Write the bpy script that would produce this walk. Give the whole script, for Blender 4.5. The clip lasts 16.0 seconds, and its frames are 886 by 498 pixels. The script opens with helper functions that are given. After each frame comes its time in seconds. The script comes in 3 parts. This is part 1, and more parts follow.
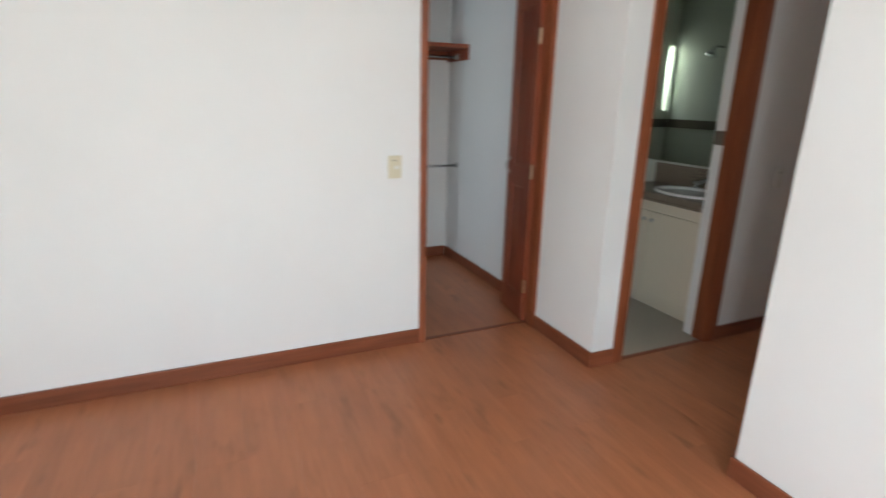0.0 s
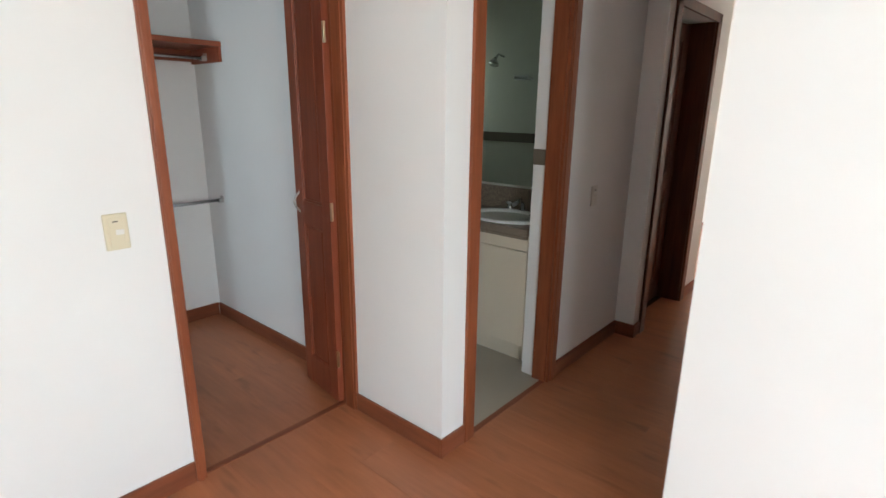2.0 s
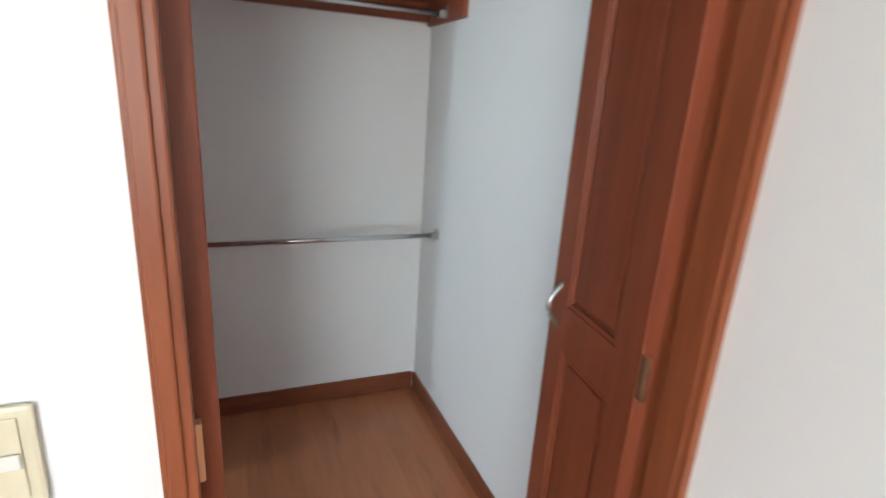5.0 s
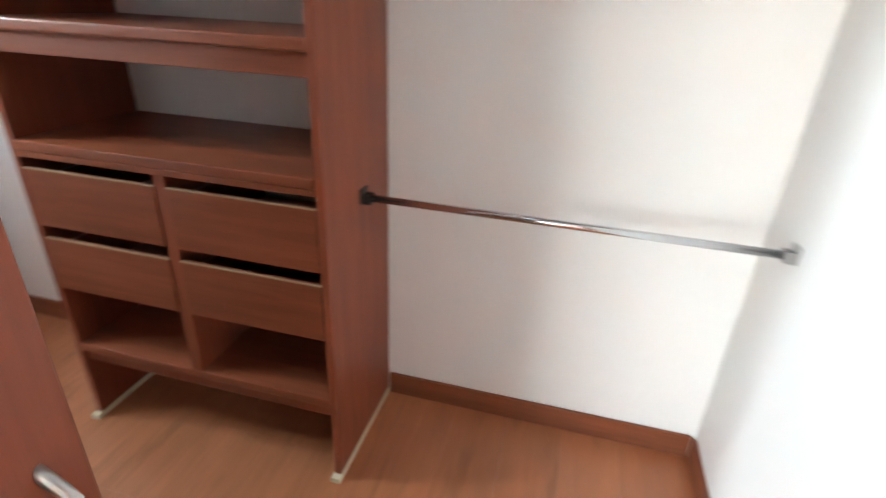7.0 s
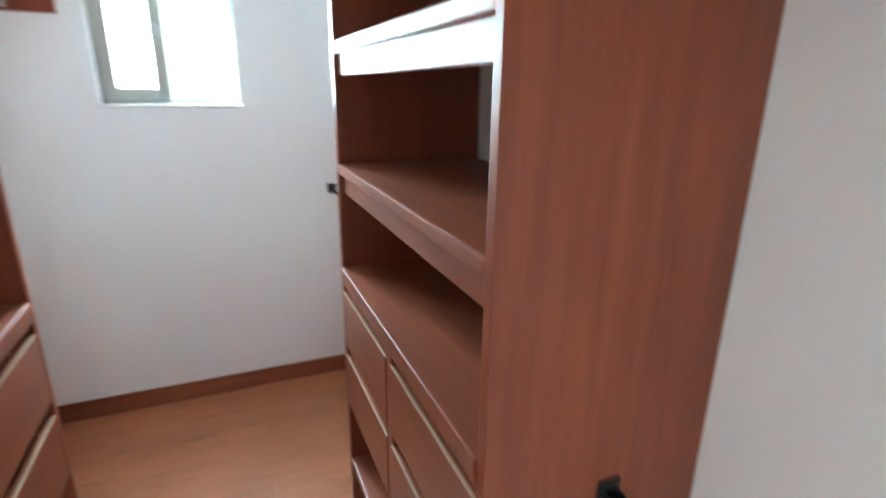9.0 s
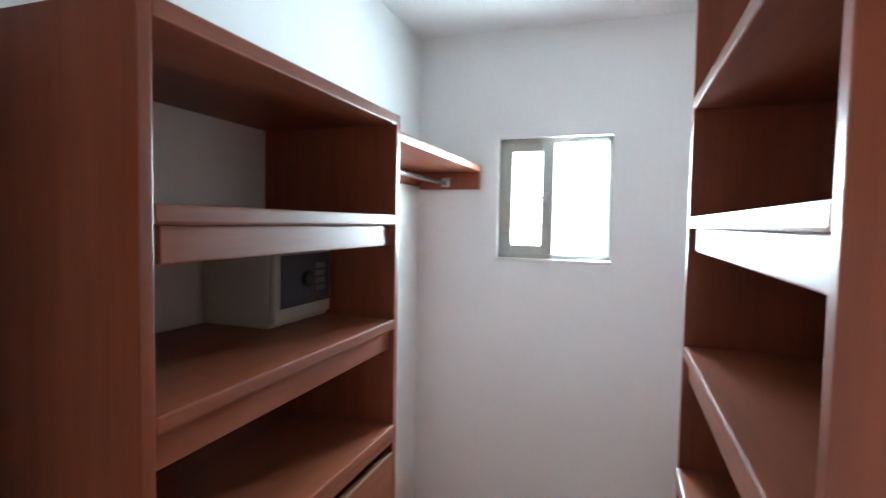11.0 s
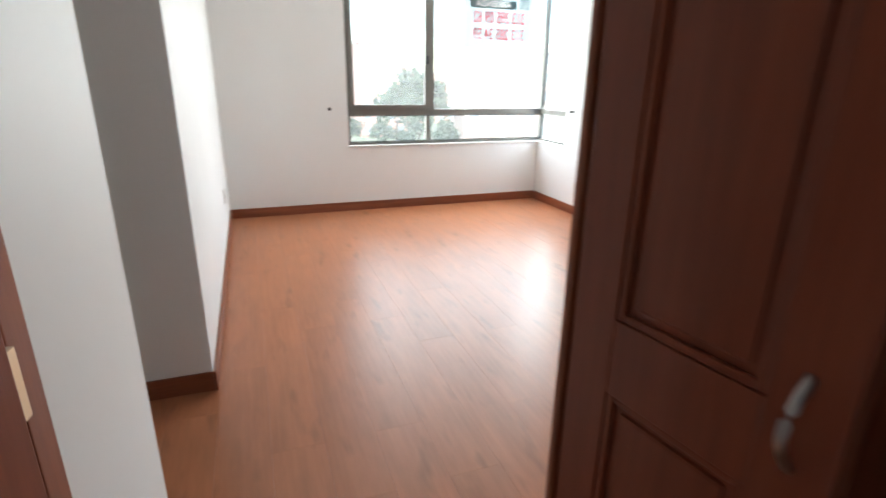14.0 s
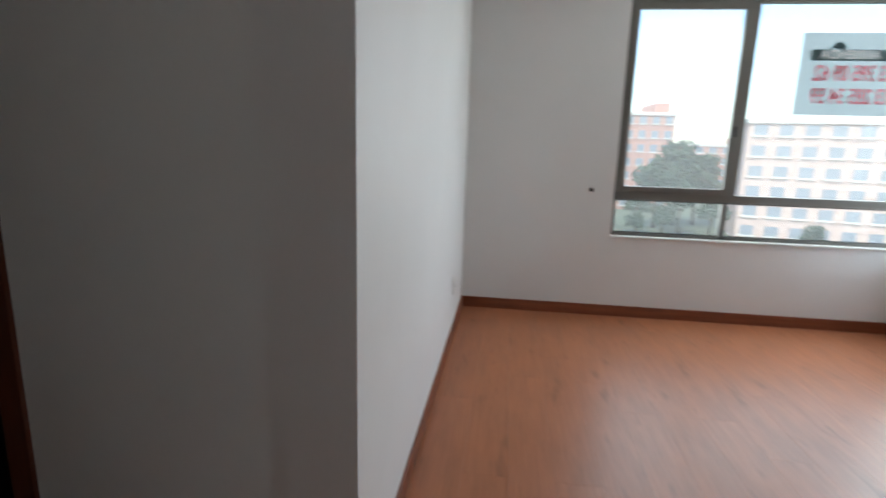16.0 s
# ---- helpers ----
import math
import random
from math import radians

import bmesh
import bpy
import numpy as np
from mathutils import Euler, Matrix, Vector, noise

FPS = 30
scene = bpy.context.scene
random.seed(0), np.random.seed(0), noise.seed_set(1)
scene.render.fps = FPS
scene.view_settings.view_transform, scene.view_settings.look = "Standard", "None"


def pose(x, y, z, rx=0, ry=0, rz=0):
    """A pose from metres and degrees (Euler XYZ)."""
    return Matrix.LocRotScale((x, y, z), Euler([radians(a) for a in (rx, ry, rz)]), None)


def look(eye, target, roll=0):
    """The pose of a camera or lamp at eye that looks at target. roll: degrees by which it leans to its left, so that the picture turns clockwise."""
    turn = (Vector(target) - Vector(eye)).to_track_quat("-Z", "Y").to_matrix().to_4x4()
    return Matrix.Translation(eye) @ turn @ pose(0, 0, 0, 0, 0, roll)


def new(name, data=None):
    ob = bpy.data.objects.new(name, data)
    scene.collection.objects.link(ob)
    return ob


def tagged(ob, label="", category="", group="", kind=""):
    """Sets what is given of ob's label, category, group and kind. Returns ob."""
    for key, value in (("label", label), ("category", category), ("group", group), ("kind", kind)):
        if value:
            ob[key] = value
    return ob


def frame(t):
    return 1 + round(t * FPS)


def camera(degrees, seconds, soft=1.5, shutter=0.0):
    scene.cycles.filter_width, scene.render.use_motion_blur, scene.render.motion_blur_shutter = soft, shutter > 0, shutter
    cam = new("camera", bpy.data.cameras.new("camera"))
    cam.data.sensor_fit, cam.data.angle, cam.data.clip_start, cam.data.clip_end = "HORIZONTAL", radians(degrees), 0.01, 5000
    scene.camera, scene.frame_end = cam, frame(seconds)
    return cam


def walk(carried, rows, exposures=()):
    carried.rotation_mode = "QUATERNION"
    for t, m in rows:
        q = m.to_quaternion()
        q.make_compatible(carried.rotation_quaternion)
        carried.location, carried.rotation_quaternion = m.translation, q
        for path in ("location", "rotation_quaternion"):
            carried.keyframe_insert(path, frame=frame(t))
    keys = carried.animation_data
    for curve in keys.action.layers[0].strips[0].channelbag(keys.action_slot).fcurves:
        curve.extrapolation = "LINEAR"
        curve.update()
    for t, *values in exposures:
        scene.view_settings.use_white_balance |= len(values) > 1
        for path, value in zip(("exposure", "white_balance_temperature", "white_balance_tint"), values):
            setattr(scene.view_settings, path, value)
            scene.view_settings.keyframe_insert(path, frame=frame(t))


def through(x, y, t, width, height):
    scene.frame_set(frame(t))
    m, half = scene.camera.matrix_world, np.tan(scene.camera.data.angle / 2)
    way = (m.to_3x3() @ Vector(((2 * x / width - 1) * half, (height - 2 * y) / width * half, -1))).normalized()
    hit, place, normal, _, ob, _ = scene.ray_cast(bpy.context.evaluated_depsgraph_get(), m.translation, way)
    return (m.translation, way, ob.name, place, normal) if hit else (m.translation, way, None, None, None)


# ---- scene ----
cam = camera(81.4, 16.0, shutter=0.5)
PATH = [
    (0, (-1.023, -2.649, 1.412), (-0.242, -0.894, 0.854), 1.2),
    (0.5, (-0.988, -2.448, 1.455), (0.186, -0.941, 0.862), 0.7),
    (1, (-0.937, -2.211, 1.464), (0.459, -0.901, 0.885), 0.6),
    (1.5, (-0.804, -2.051, 1.455), (0.646, -0.791, 0.901), 0.2),
    (2, (-0.671, -1.905, 1.462), (0.781, -0.633, 0.937), 0.7),
    (2.5, (-0.581, -1.69, 1.454), (0.892, -0.426, 0.971), 0.8),
    (3, (-0.496, -1.445, 1.463), (0.985, -0.184, 0.998), 1.1),
    (3.5, (-0.318, -1.198, 1.481), (1.103, 0.138, 1.038), 1.1),
    (4, (-0.172, -0.985, 1.483), (1.124, 0.483, 1.077), 1.3),
    (6.3, (0.364, -0.081, 1.385), (0.396, 1.743, 0.571), 4.2),
    (6.5, (0.378, -0.008, 1.383), (0.367, 1.813, 0.558), 4.2),
    (7, (0.36, 0.165, 1.376), (-0.066, 1.91, 0.497), 2.7),
    (7.5, (0.4, 0.349, 1.372), (-0.604, 1.844, 0.503), 2.6),
    (8, (0.374, 0.511, 1.374), (-0.872, 1.83, 0.532), 2.7),
    (8.5, (0.33, 0.726, 1.4), (-1.146, 1.854, 0.659), 1.8),
    (9, (0.339, 0.906, 1.491), (-1.417, 1.656, 0.896), 0.8),
    (9.5, (0.321, 1.035, 1.581), (-1.632, 1.195, 1.182), 0.1),
    (9.7, (0.317, 1.035, 1.595), (-1.656, 1.089, 1.27), 0.3),
    (11.8, (0.255, 1.065, 1.519), (-1.465, 0.077, 1.265), 0.2),
    (12, (0.26, 1.071, 1.496), (-1.43, 0.077, 1.101), -0.1),
    (12.5, (0.297, 1.059, 1.462), (-1.19, -0.153, 0.898), -0.8),
    (13, (0.364, 0.988, 1.386), (-0.863, -0.512, 0.891), 1),
    (13.5, (0.427, 0.858, 1.334), (-0.449, -0.845, 0.756), 0),
    (14, (0.485, 0.619, 1.312), (-0.175, -1.161, 0.682), 0.9),
    (14.5, (0.406, 0.489, 1.323), (0.082, -1.384, 0.703), -0.2),
    (15, (0.376, 0.18, 1.287), (0.203, -1.746, 0.777), 0),
    (15.5, (0.385, -0.12, 1.335), (0.283, -2.067, 0.893), 0.8),
    (16, (0.395, -0.42, 1.334), (0.633, -2.365, 0.932), 1.7),
]
EXPOSURES = [
    (0, 2.86, 6550, 6), (1.5, 3.05, 6600, 6), (3, 3.4, 6600, 6), (3.5, 3.35, 6500, 5), (4.2, 3.2, 6300, 3), (6.3, 4.75, 6900, 8), (7, 4.9, 6950, 7), (8, 5.45, 6750, 0),
    (8.5, 5.5, 6600, -2), (9, 5.15, 6100, -4), (9.7, 4.65, 5700, -4), (11.8, 4.8, 7100, 8), (12.5, 4.8, 7600, 9), (13, 4.1, 7400, 9),
    (13.5, 3.3, 7000, 9), (14, 2.8, 6600, 6), (14.5, 2.32, 6350, 2), (15, 2.05, 6400, 5), (15.5, 1.95, 6400, 6), (16, 1.75, 6300, 6),
]
walk(cam, [(t, look(eye, target, roll)) for t, eye, target, roll in PATH], EXPOSURES)

SKY, BEDROOM, CORNER, CLOSET, BATH, FAR, ENDROOM = 0.15, 12.2, 8.5, 4.6, 0.7, 10, 11

# ---- light ----
world = bpy.data.worlds.new("world")
scene.world = world
world.use_nodes = True
wn = world.node_tree
sky = wn.nodes.new("ShaderNodeTexSky")
sky.sky_type = "NISHITA"
sky.sun_disc = False
sky.sun_elevation, sky.sun_rotation = radians(63), radians(24)
sky.air_density, sky.dust_density = 1.0, 1.5
wn.links.new(sky.outputs[0], wn.nodes["Background"].inputs[0])
wn.nodes["Background"].inputs[1].default_value = SKY

sun = new("sun", bpy.data.lights.new("sun", "SUN"))
sun.data.energy, sun.data.angle, sun.data.color = 1.5, radians(12), (1, 0.97, 0.92)
sun.matrix_world = look((0, 0, 20), (-4, -9, 0))


def area(name, eye, target, w, h, power, color=(1, 1, 1)):
    ob = new(name, bpy.data.lights.new(name, "AREA"))
    ob.data.shape, ob.data.size, ob.data.size_y = "RECTANGLE", w, h
    ob.data.energy, ob.data.color = power, color
    ob.matrix_world = look(eye, target)
    return ob


area("bedroom_window_light", (-1.5, -4.76, 1.47), (-1.3, 0.0, 0.9), 2.1, 1.55, BEDROOM, (0.96, 0.98, 1.0))
area("corner_window_light", (-2.72, -4.32, 1.47), (0.8, -0.9, 1.0), 0.5, 1.55, CORNER, (0.88, 0.95, 1.0))
area("closet_window_light", (-2.42, 0.74, 1.70), (0, 0.74, 1.40), 0.62, 0.66, CLOSET, (0.70, 0.86, 1.0))
area("bath_window_light", (1.09, 1.46, 1.65), (1.4, 0, 1.2), 0.1, 0.6, BATH, (0.93, 1.0, 0.93))
# Added fill lamps brighten both rooms past the hall; no window is built there.
area("far_room_fill_light", (5.1, 2.25, 1.5), (5.3, 0, 1.0), 1.4, 1.4, FAR, (1.0, 0.95, 0.88))
area("end_room_fill_light", (8.8, -2.75, 1.5), (9.2, -1, 1.2), 1.4, 1.4, ENDROOM, (1.0, 0.96, 0.92))


# ---- materials ----
def material(name, color, rough=0.5, metal=0.0):
    m = bpy.data.materials.new(name)
    m.use_nodes = True
    b = m.node_tree.nodes["Principled BSDF"]
    b.inputs["Base Color"].default_value = (*color, 1)
    b.inputs["Roughness"].default_value, b.inputs["Metallic"].default_value = rough, metal
    return m, m.node_tree, b


def ramp(nt, stops):
    r = nt.nodes.new("ShaderNodeValToRGB")
    e = r.color_ramp.elements
    while len(e) < len(stops):
        e.new(0.5)
    for k, (p, c) in zip(e, stops):
        k.position, k.color = p, (*c, 1)
    return r


def coords(nt, scale, source="Object"):
    c, m = nt.nodes.new("ShaderNodeTexCoord"), nt.nodes.new("ShaderNodeMapping")
    m.inputs["Scale"].default_value = scale
    nt.links.new(c.outputs[source], m.inputs[0])
    return m


def noise_node(nt, vec, scale, detail=3, rough=0.55):
    n = nt.nodes.new("ShaderNodeTexNoise")
    n.inputs["Scale"].default_value, n.inputs["Detail"].default_value, n.inputs["Roughness"].default_value = scale, detail, rough
    nt.links.new(vec.outputs[0], n.inputs[0])
    return n


def bump(nt, b, height, strength, distance):
    u = nt.nodes.new("ShaderNodeBump")
    u.inputs["Strength"].default_value, u.inputs["Distance"].default_value = strength, distance
    nt.links.new(height, u.inputs["Height"])
    nt.links.new(u.outputs[0], b.inputs["Normal"])


def mixed(nt, a, b, fac, mode="MULTIPLY"):
    x = nt.nodes.new("ShaderNodeMix")
    x.data_type, x.blend_type = "RGBA", mode
    if isinstance(fac, float):
        x.inputs[0].default_value = fac
    else:
        nt.links.new(fac, x.inputs[0])
    nt.links.new(a, x.inputs[6])
    nt.links.new(b, x.inputs[7])
    return x.outputs[2]


def paint(name, color, rough=0.6, wear=0.05):
    """Rolled wall paint with faint smudges and roller stipple."""
    m, nt, b = material(name, color, rough)
    v = coords(nt, (1, 1, 1))
    big, fine = noise_node(nt, v, 1.3, 4), noise_node(nt, v, 260, 2)
    lo = tuple(c * (1 - wear) for c in color)
    r = ramp(nt, [(0.3, lo), (0.7, color)])
    nt.links.new(big.outputs[0], r.inputs[0])
    nt.links.new(r.outputs[0], b.inputs["Base Color"])
    bump(nt, b, fine.outputs[0], 0.12, 0.002)
    return m


def wood(name, dark, light, axis="z", rough=0.38, spread=0.12):
    """Stained timber: long grain along an axis, broad tone drift, a different tone for each piece."""
    m, nt, b = material(name, light, rough)
    b.inputs["Specular IOR Level"].default_value = 0.36
    k = {"x": (0.7, 9, 9), "y": (9, 0.7, 9), "z": (9, 9, 0.7)}[axis]
    v = coords(nt, k)
    grain, broad = noise_node(nt, v, 3.2, 6, 0.62), noise_node(nt, coords(nt, tuple(c * 0.12 for c in k)), 3.0, 3)
    r = ramp(nt, [(0.28, dark), (0.5, tuple((p + q) / 2 for p, q in zip(dark, light))), (0.72, light)])
    nt.links.new(grain.outputs[0], r.inputs[0])
    tone = ramp(nt, [(0.3, (1 - spread * 2,) * 3), (0.7, (1.0,) * 3)])
    nt.links.new(broad.outputs[0], tone.inputs[0])
    info = nt.nodes.new("ShaderNodeObjectInfo")
    each = ramp(nt, [(0.0, (1 - spread,) * 3), (1.0, (1.0,) * 3)])
    nt.links.new(info.outputs["Random"], each.inputs[0])
    c = mixed(nt, r.outputs[0], tone.outputs[0], 1.0)
    c = mixed(nt, c, each.outputs[0], 1.0)
    nt.links.new(c, b.inputs["Base Color"])
    gloss = nt.nodes.new("ShaderNodeMapRange")
    gloss.inputs[3].default_value, gloss.inputs[4].default_value = rough - 0.06, rough + 0.1
    nt.links.new(broad.outputs[0], gloss.inputs[0])
    nt.links.new(gloss.outputs[0], b.inputs["Roughness"])
    bump(nt, b, grain.outputs[0], 0.08, 0.002)
    return m


WALL = paint("white_wall_paint", (0.80, 0.80, 0.79), 0.55)
CEIL = paint("ceiling_paint", (0.82, 0.82, 0.81), 0.8)
OUTER = paint("outside_render", (0.62, 0.58, 0.52), 0.8, 0.15)
MAHOG = wood("mahogany_upright", (0.20, 0.048, 0.023), (0.31, 0.080, 0.039), "z", 0.34, 0.07)
MAHOG_X = wood("mahogany_along", (0.22, 0.055, 0.025), (0.34, 0.094, 0.044), "x", 0.34)
CASE_WOOD = wood("casing_timber", (0.22, 0.058, 0.024), (0.36, 0.105, 0.044), "z", 0.36)
SKIRT_X = wood("skirting_x", (0.20, 0.058, 0.028), (0.33, 0.105, 0.05), "x", 0.36)
SKIRT_Y = wood("skirting_y", (0.20, 0.058, 0.028), (0.33, 0.105, 0.05), "y", 0.36)
DARK_WOOD = wood("dark_door_timber", (0.10, 0.030, 0.017), (0.19, 0.060, 0.032), "z", 0.36)
CHROME = material("chrome", (0.62, 0.63, 0.64), 0.18, 1.0)[0]
STEEL = material("brushed_steel", (0.45, 0.45, 0.44), 0.34, 1.0)[0]
BRASS = material("brassy_hinge", (0.78, 0.66, 0.46), 0.28, 1.0)[0]
BLACK = material("black_plastic", (0.015, 0.015, 0.016), 0.4)[0]
CREAM = paint("cream_plastic", (0.66, 0.60, 0.44), 0.35, 0.04)
PLATE = paint("white_plastic", (0.72, 0.71, 0.67), 0.35, 0.04)
EDGE = paint("tan_timber_edge", (0.42, 0.27, 0.17), 0.4, 0.2)
ALU = paint("bronze_aluminium", (0.17, 0.16, 0.14), 0.4, 0.1)
ALU_LIGHT = paint("champagne_aluminium", (0.40, 0.39, 0.35), 0.4, 0.1)
DARK_KNOB = material("dark_knob", (0.05, 0.045, 0.04), 0.3, 0.6)[0]
SEAL = material("rubber_seal", (0.02, 0.02, 0.02), 0.7)[0]
LACQUER = paint("cream_lacquer", (0.70, 0.62, 0.50), 0.35, 0.05)
CERAMIC = material("white_ceramic", (0.80, 0.80, 0.78), 0.1)[0]
TILE = paint("pale_wall_tile", (0.66, 0.68, 0.61), 0.15, 0.06)
BAND = paint("brown_tile_band", (0.17, 0.14, 0.11), 0.3, 0.3)
FLOOR_TILE = paint("beige_floor_tile", (0.46, 0.42, 0.35), 0.3, 0.15)
SAFE = paint("beige_safe_paint", (0.50, 0.47, 0.40), 0.45, 0.1)
SAFE_KEY = paint("safe_keys", (0.2, 0.2, 0.19), 0.4, 0.1)
SAFE_PANEL = paint("safe_panel", (0.05, 0.055, 0.07), 0.3, 0.2)
MIRROR = material("mirror_silver", (0.80, 0.86, 0.82), 0.01, 1.0)[0]


def make_granite():
    m, nt, b = material("brown_granite", (0.2, 0.16, 0.13), 0.22)
    v = coords(nt, (1, 1, 1))
    n = noise_node(nt, v, 160, 3)
    r = ramp(nt, [(0.35, (0.06, 0.045, 0.035)), (0.5, (0.22, 0.17, 0.13)), (0.68, (0.40, 0.33, 0.27))])
    nt.links.new(n.outputs[0], r.inputs[0])
    nt.links.new(r.outputs[0], b.inputs["Base Color"])
    return m


def make_laminate():
    """Reddish laminate boards along y: fine grain, darker knots and smears, a tone of its own for each board."""
    m, nt, b = material("laminate_floor", (0.34, 0.12, 0.055), 0.27)
    info = nt.nodes.new("ShaderNodeObjectInfo")
    c = nt.nodes.new("ShaderNodeTexCoord")
    shift = nt.nodes.new("ShaderNodeVectorMath")
    shift.operation = "MULTIPLY_ADD"
    nt.links.new(info.outputs["Random"], shift.inputs[0])
    shift.inputs[1].default_value = (7.3, 31.0, 0)
    nt.links.new(c.outputs["Object"], shift.inputs[2])

    def stretched(sx, sy):
        p = nt.nodes.new("ShaderNodeMapping")
        p.inputs["Scale"].default_value = (sx, sy, 1)
        nt.links.new(shift.outputs[0], p.inputs[0])
        return p

    grain = noise_node(nt, stretched(15, 0.9), 3, 5, 0.6)
    cloud = noise_node(nt, stretched(6, 1.6), 1.6, 4)
    knots = noise_node(nt, stretched(11, 2.6), 1.1, 2)
    r = ramp(nt, [(0.25, (0.43, 0.155, 0.068)), (0.5, (0.475, 0.176, 0.080)), (0.75, (0.515, 0.197, 0.093))])
    nt.links.new(grain.outputs[0], r.inputs[0])
    k = ramp(nt, [(0.24, (0.60,) * 3), (0.40, (1.0,) * 3)])
    nt.links.new(knots.outputs[0], k.inputs[0])
    w = ramp(nt, [(0.3, (0.80,) * 3), (0.7, (1.0,) * 3)])
    nt.links.new(cloud.outputs[0], w.inputs[0])
    e = ramp(nt, [(0.0, (0.92,) * 3), (1.0, (1.0,) * 3)])
    nt.links.new(info.outputs["Random"], e.inputs[0])
    col = mixed(nt, r.outputs[0], k.outputs[0], 0.8)
    col = mixed(nt, col, w.outputs[0], 1.0)
    col = mixed(nt, col, e.outputs[0], 1.0)
    nt.links.new(col, b.inputs["Base Color"])
    g = nt.nodes.new("ShaderNodeMapRange")
    g.inputs[3].default_value, g.inputs[4].default_value = 0.30, 0.42
    nt.links.new(cloud.outputs[0], g.inputs[0])
    nt.links.new(g.outputs[0], b.inputs["Roughness"])
    bump(nt, b, grain.outputs[0], 0.06, 0.001)
    return m


def make_glass(name, color=(1, 1, 1)):
    m, nt, b = material(name, color, 0.0)
    nt.nodes.remove(b)
    g, t, x = (nt.nodes.new("ShaderNodeBsdf" + s) for s in ("Glossy", "Transparent", "Diffuse"))
    nt.nodes.remove(x)
    # Translucent white over the clear glass stands in for outdoor haze and glare.
    mix, veil, haze = nt.nodes.new("ShaderNodeMixShader"), nt.nodes.new("ShaderNodeMixShader"), nt.nodes.new("ShaderNodeBsdfTranslucent")
    mix.inputs[0].default_value, veil.inputs[0].default_value = 0.035, 0.038
    haze.inputs[0].default_value = (0.8, 0.8, 0.8, 1)
    g.inputs["Roughness"].default_value = 0.02
    t.inputs[0].default_value = (*color, 1)
    nt.links.new(t.outputs[0], mix.inputs[1])
    nt.links.new(g.outputs[0], mix.inputs[2])
    nt.links.new(mix.outputs[0], veil.inputs[1])
    nt.links.new(haze.outputs[0], veil.inputs[2])
    nt.links.new(veil.outputs[0], nt.nodes["Material Output"].inputs[0])
    return m


GRANITE, LAMINATE, GLASS = make_granite(), make_laminate(), make_glass("window_glass", (0.95, 0.97, 0.96))


# ---- mesh helpers ----
def mesh_of(name, boxes, mat, bevel=0.0):
    """One mesh of boxes (x0, x1, y0, y1, z0, z1), edges eased by bevel."""
    bm = bmesh.new()
    for x0, x1, y0, y1, z0, z1 in boxes:
        one = bmesh.new()
        bmesh.ops.create_cube(one, size=1)
        for v in one.verts:
            v.co = ((x0 + x1) / 2 + v.co.x * (x1 - x0), (y0 + y1) / 2 + v.co.y * (y1 - y0), (z0 + z1) / 2 + v.co.z * (z1 - z0))
        if bevel:
            bmesh.ops.bevel(one, geom=one.edges[:], offset=bevel, segments=2, affect="EDGES", profile=0.6)
        tmp = bpy.data.meshes.new("tmp")
        one.to_mesh(tmp)
        one.free()
        bm.from_mesh(tmp)
        bpy.data.meshes.remove(tmp)
    data = bpy.data.meshes.new(name)
    bm.to_mesh(data)
    bm.free()
    data.materials.append(mat)
    return data


def solid(name, boxes, mat, parent=None, bevel=0.0):
    ob = new(name, mesh_of(name, boxes, mat, bevel))
    ob.parent = parent
    return ob


def structure(name, boxes, mat, label="", bevel=0.0):
    return tagged(solid(name, boxes, mat, None, bevel), label, kind="structure")


def base(name, x, y, z, label, category, group="", turn=0):
    ob = new(name)
    ob.matrix_world = pose(x, y, z, 0, 0, turn)
    return tagged(ob, label, category, group)


def tube(name, points, radius, mat, parent=None, sides=12):
    """A round bar swept along points."""
    pts = [Vector(p) for p in points]
    bm, rings = bmesh.new(), []
    for i, p in enumerate(pts):
        d = (pts[min(i + 1, len(pts) - 1)] - pts[max(i - 1, 0)]).normalized()
        up = Vector((0, 0, 1)) if abs(d.z) < 0.9 else Vector((0, 1, 0))
        a = d.cross(up).normalized()
        c = a.cross(d)
        rings.append([bm.verts.new(p + radius * (math.cos(k * math.tau / sides) * a + math.sin(k * math.tau / sides) * c)) for k in range(sides)])
    for r, s in zip(rings, rings[1:]):
        for k in range(sides):
            bm.faces.new((r[k], r[(k + 1) % sides], s[(k + 1) % sides], s[k])).smooth = True
    bm.faces.new(rings[0])
    bm.faces.new(rings[-1])
    bmesh.ops.recalc_face_normals(bm, faces=bm.faces[:])
    data = bpy.data.meshes.new(name)
    bm.to_mesh(data)
    bm.free()
    data.materials.append(mat)
    ob = new(name, data)
    ob.parent = parent
    return ob


def lathe(name, profile, mat, parent=None, sx=1.0, sy=1.0, sides=28):
    """A turned shape: (radius, height) pairs about z, stretched in x and y."""
    bm, rings = bmesh.new(), []
    for r, z in profile:
        rings.append([bm.verts.new((r * sx * math.cos(k * math.tau / sides), r * sy * math.sin(k * math.tau / sides), z)) for k in range(sides)])
    for a, b in zip(rings, rings[1:]):
        for k in range(sides):
            bm.faces.new((a[k], a[(k + 1) % sides], b[(k + 1) % sides], b[k])).smooth = True
    bm.faces.new(rings[0])
    bm.faces.new(rings[-1])
    bmesh.ops.recalc_face_normals(bm, faces=bm.faces[:])
    data = bpy.data.meshes.new(name)
    bm.to_mesh(data)
    bm.free()
    data.materials.append(mat)
    ob = new(name, data)
    ob.parent = parent
    return ob


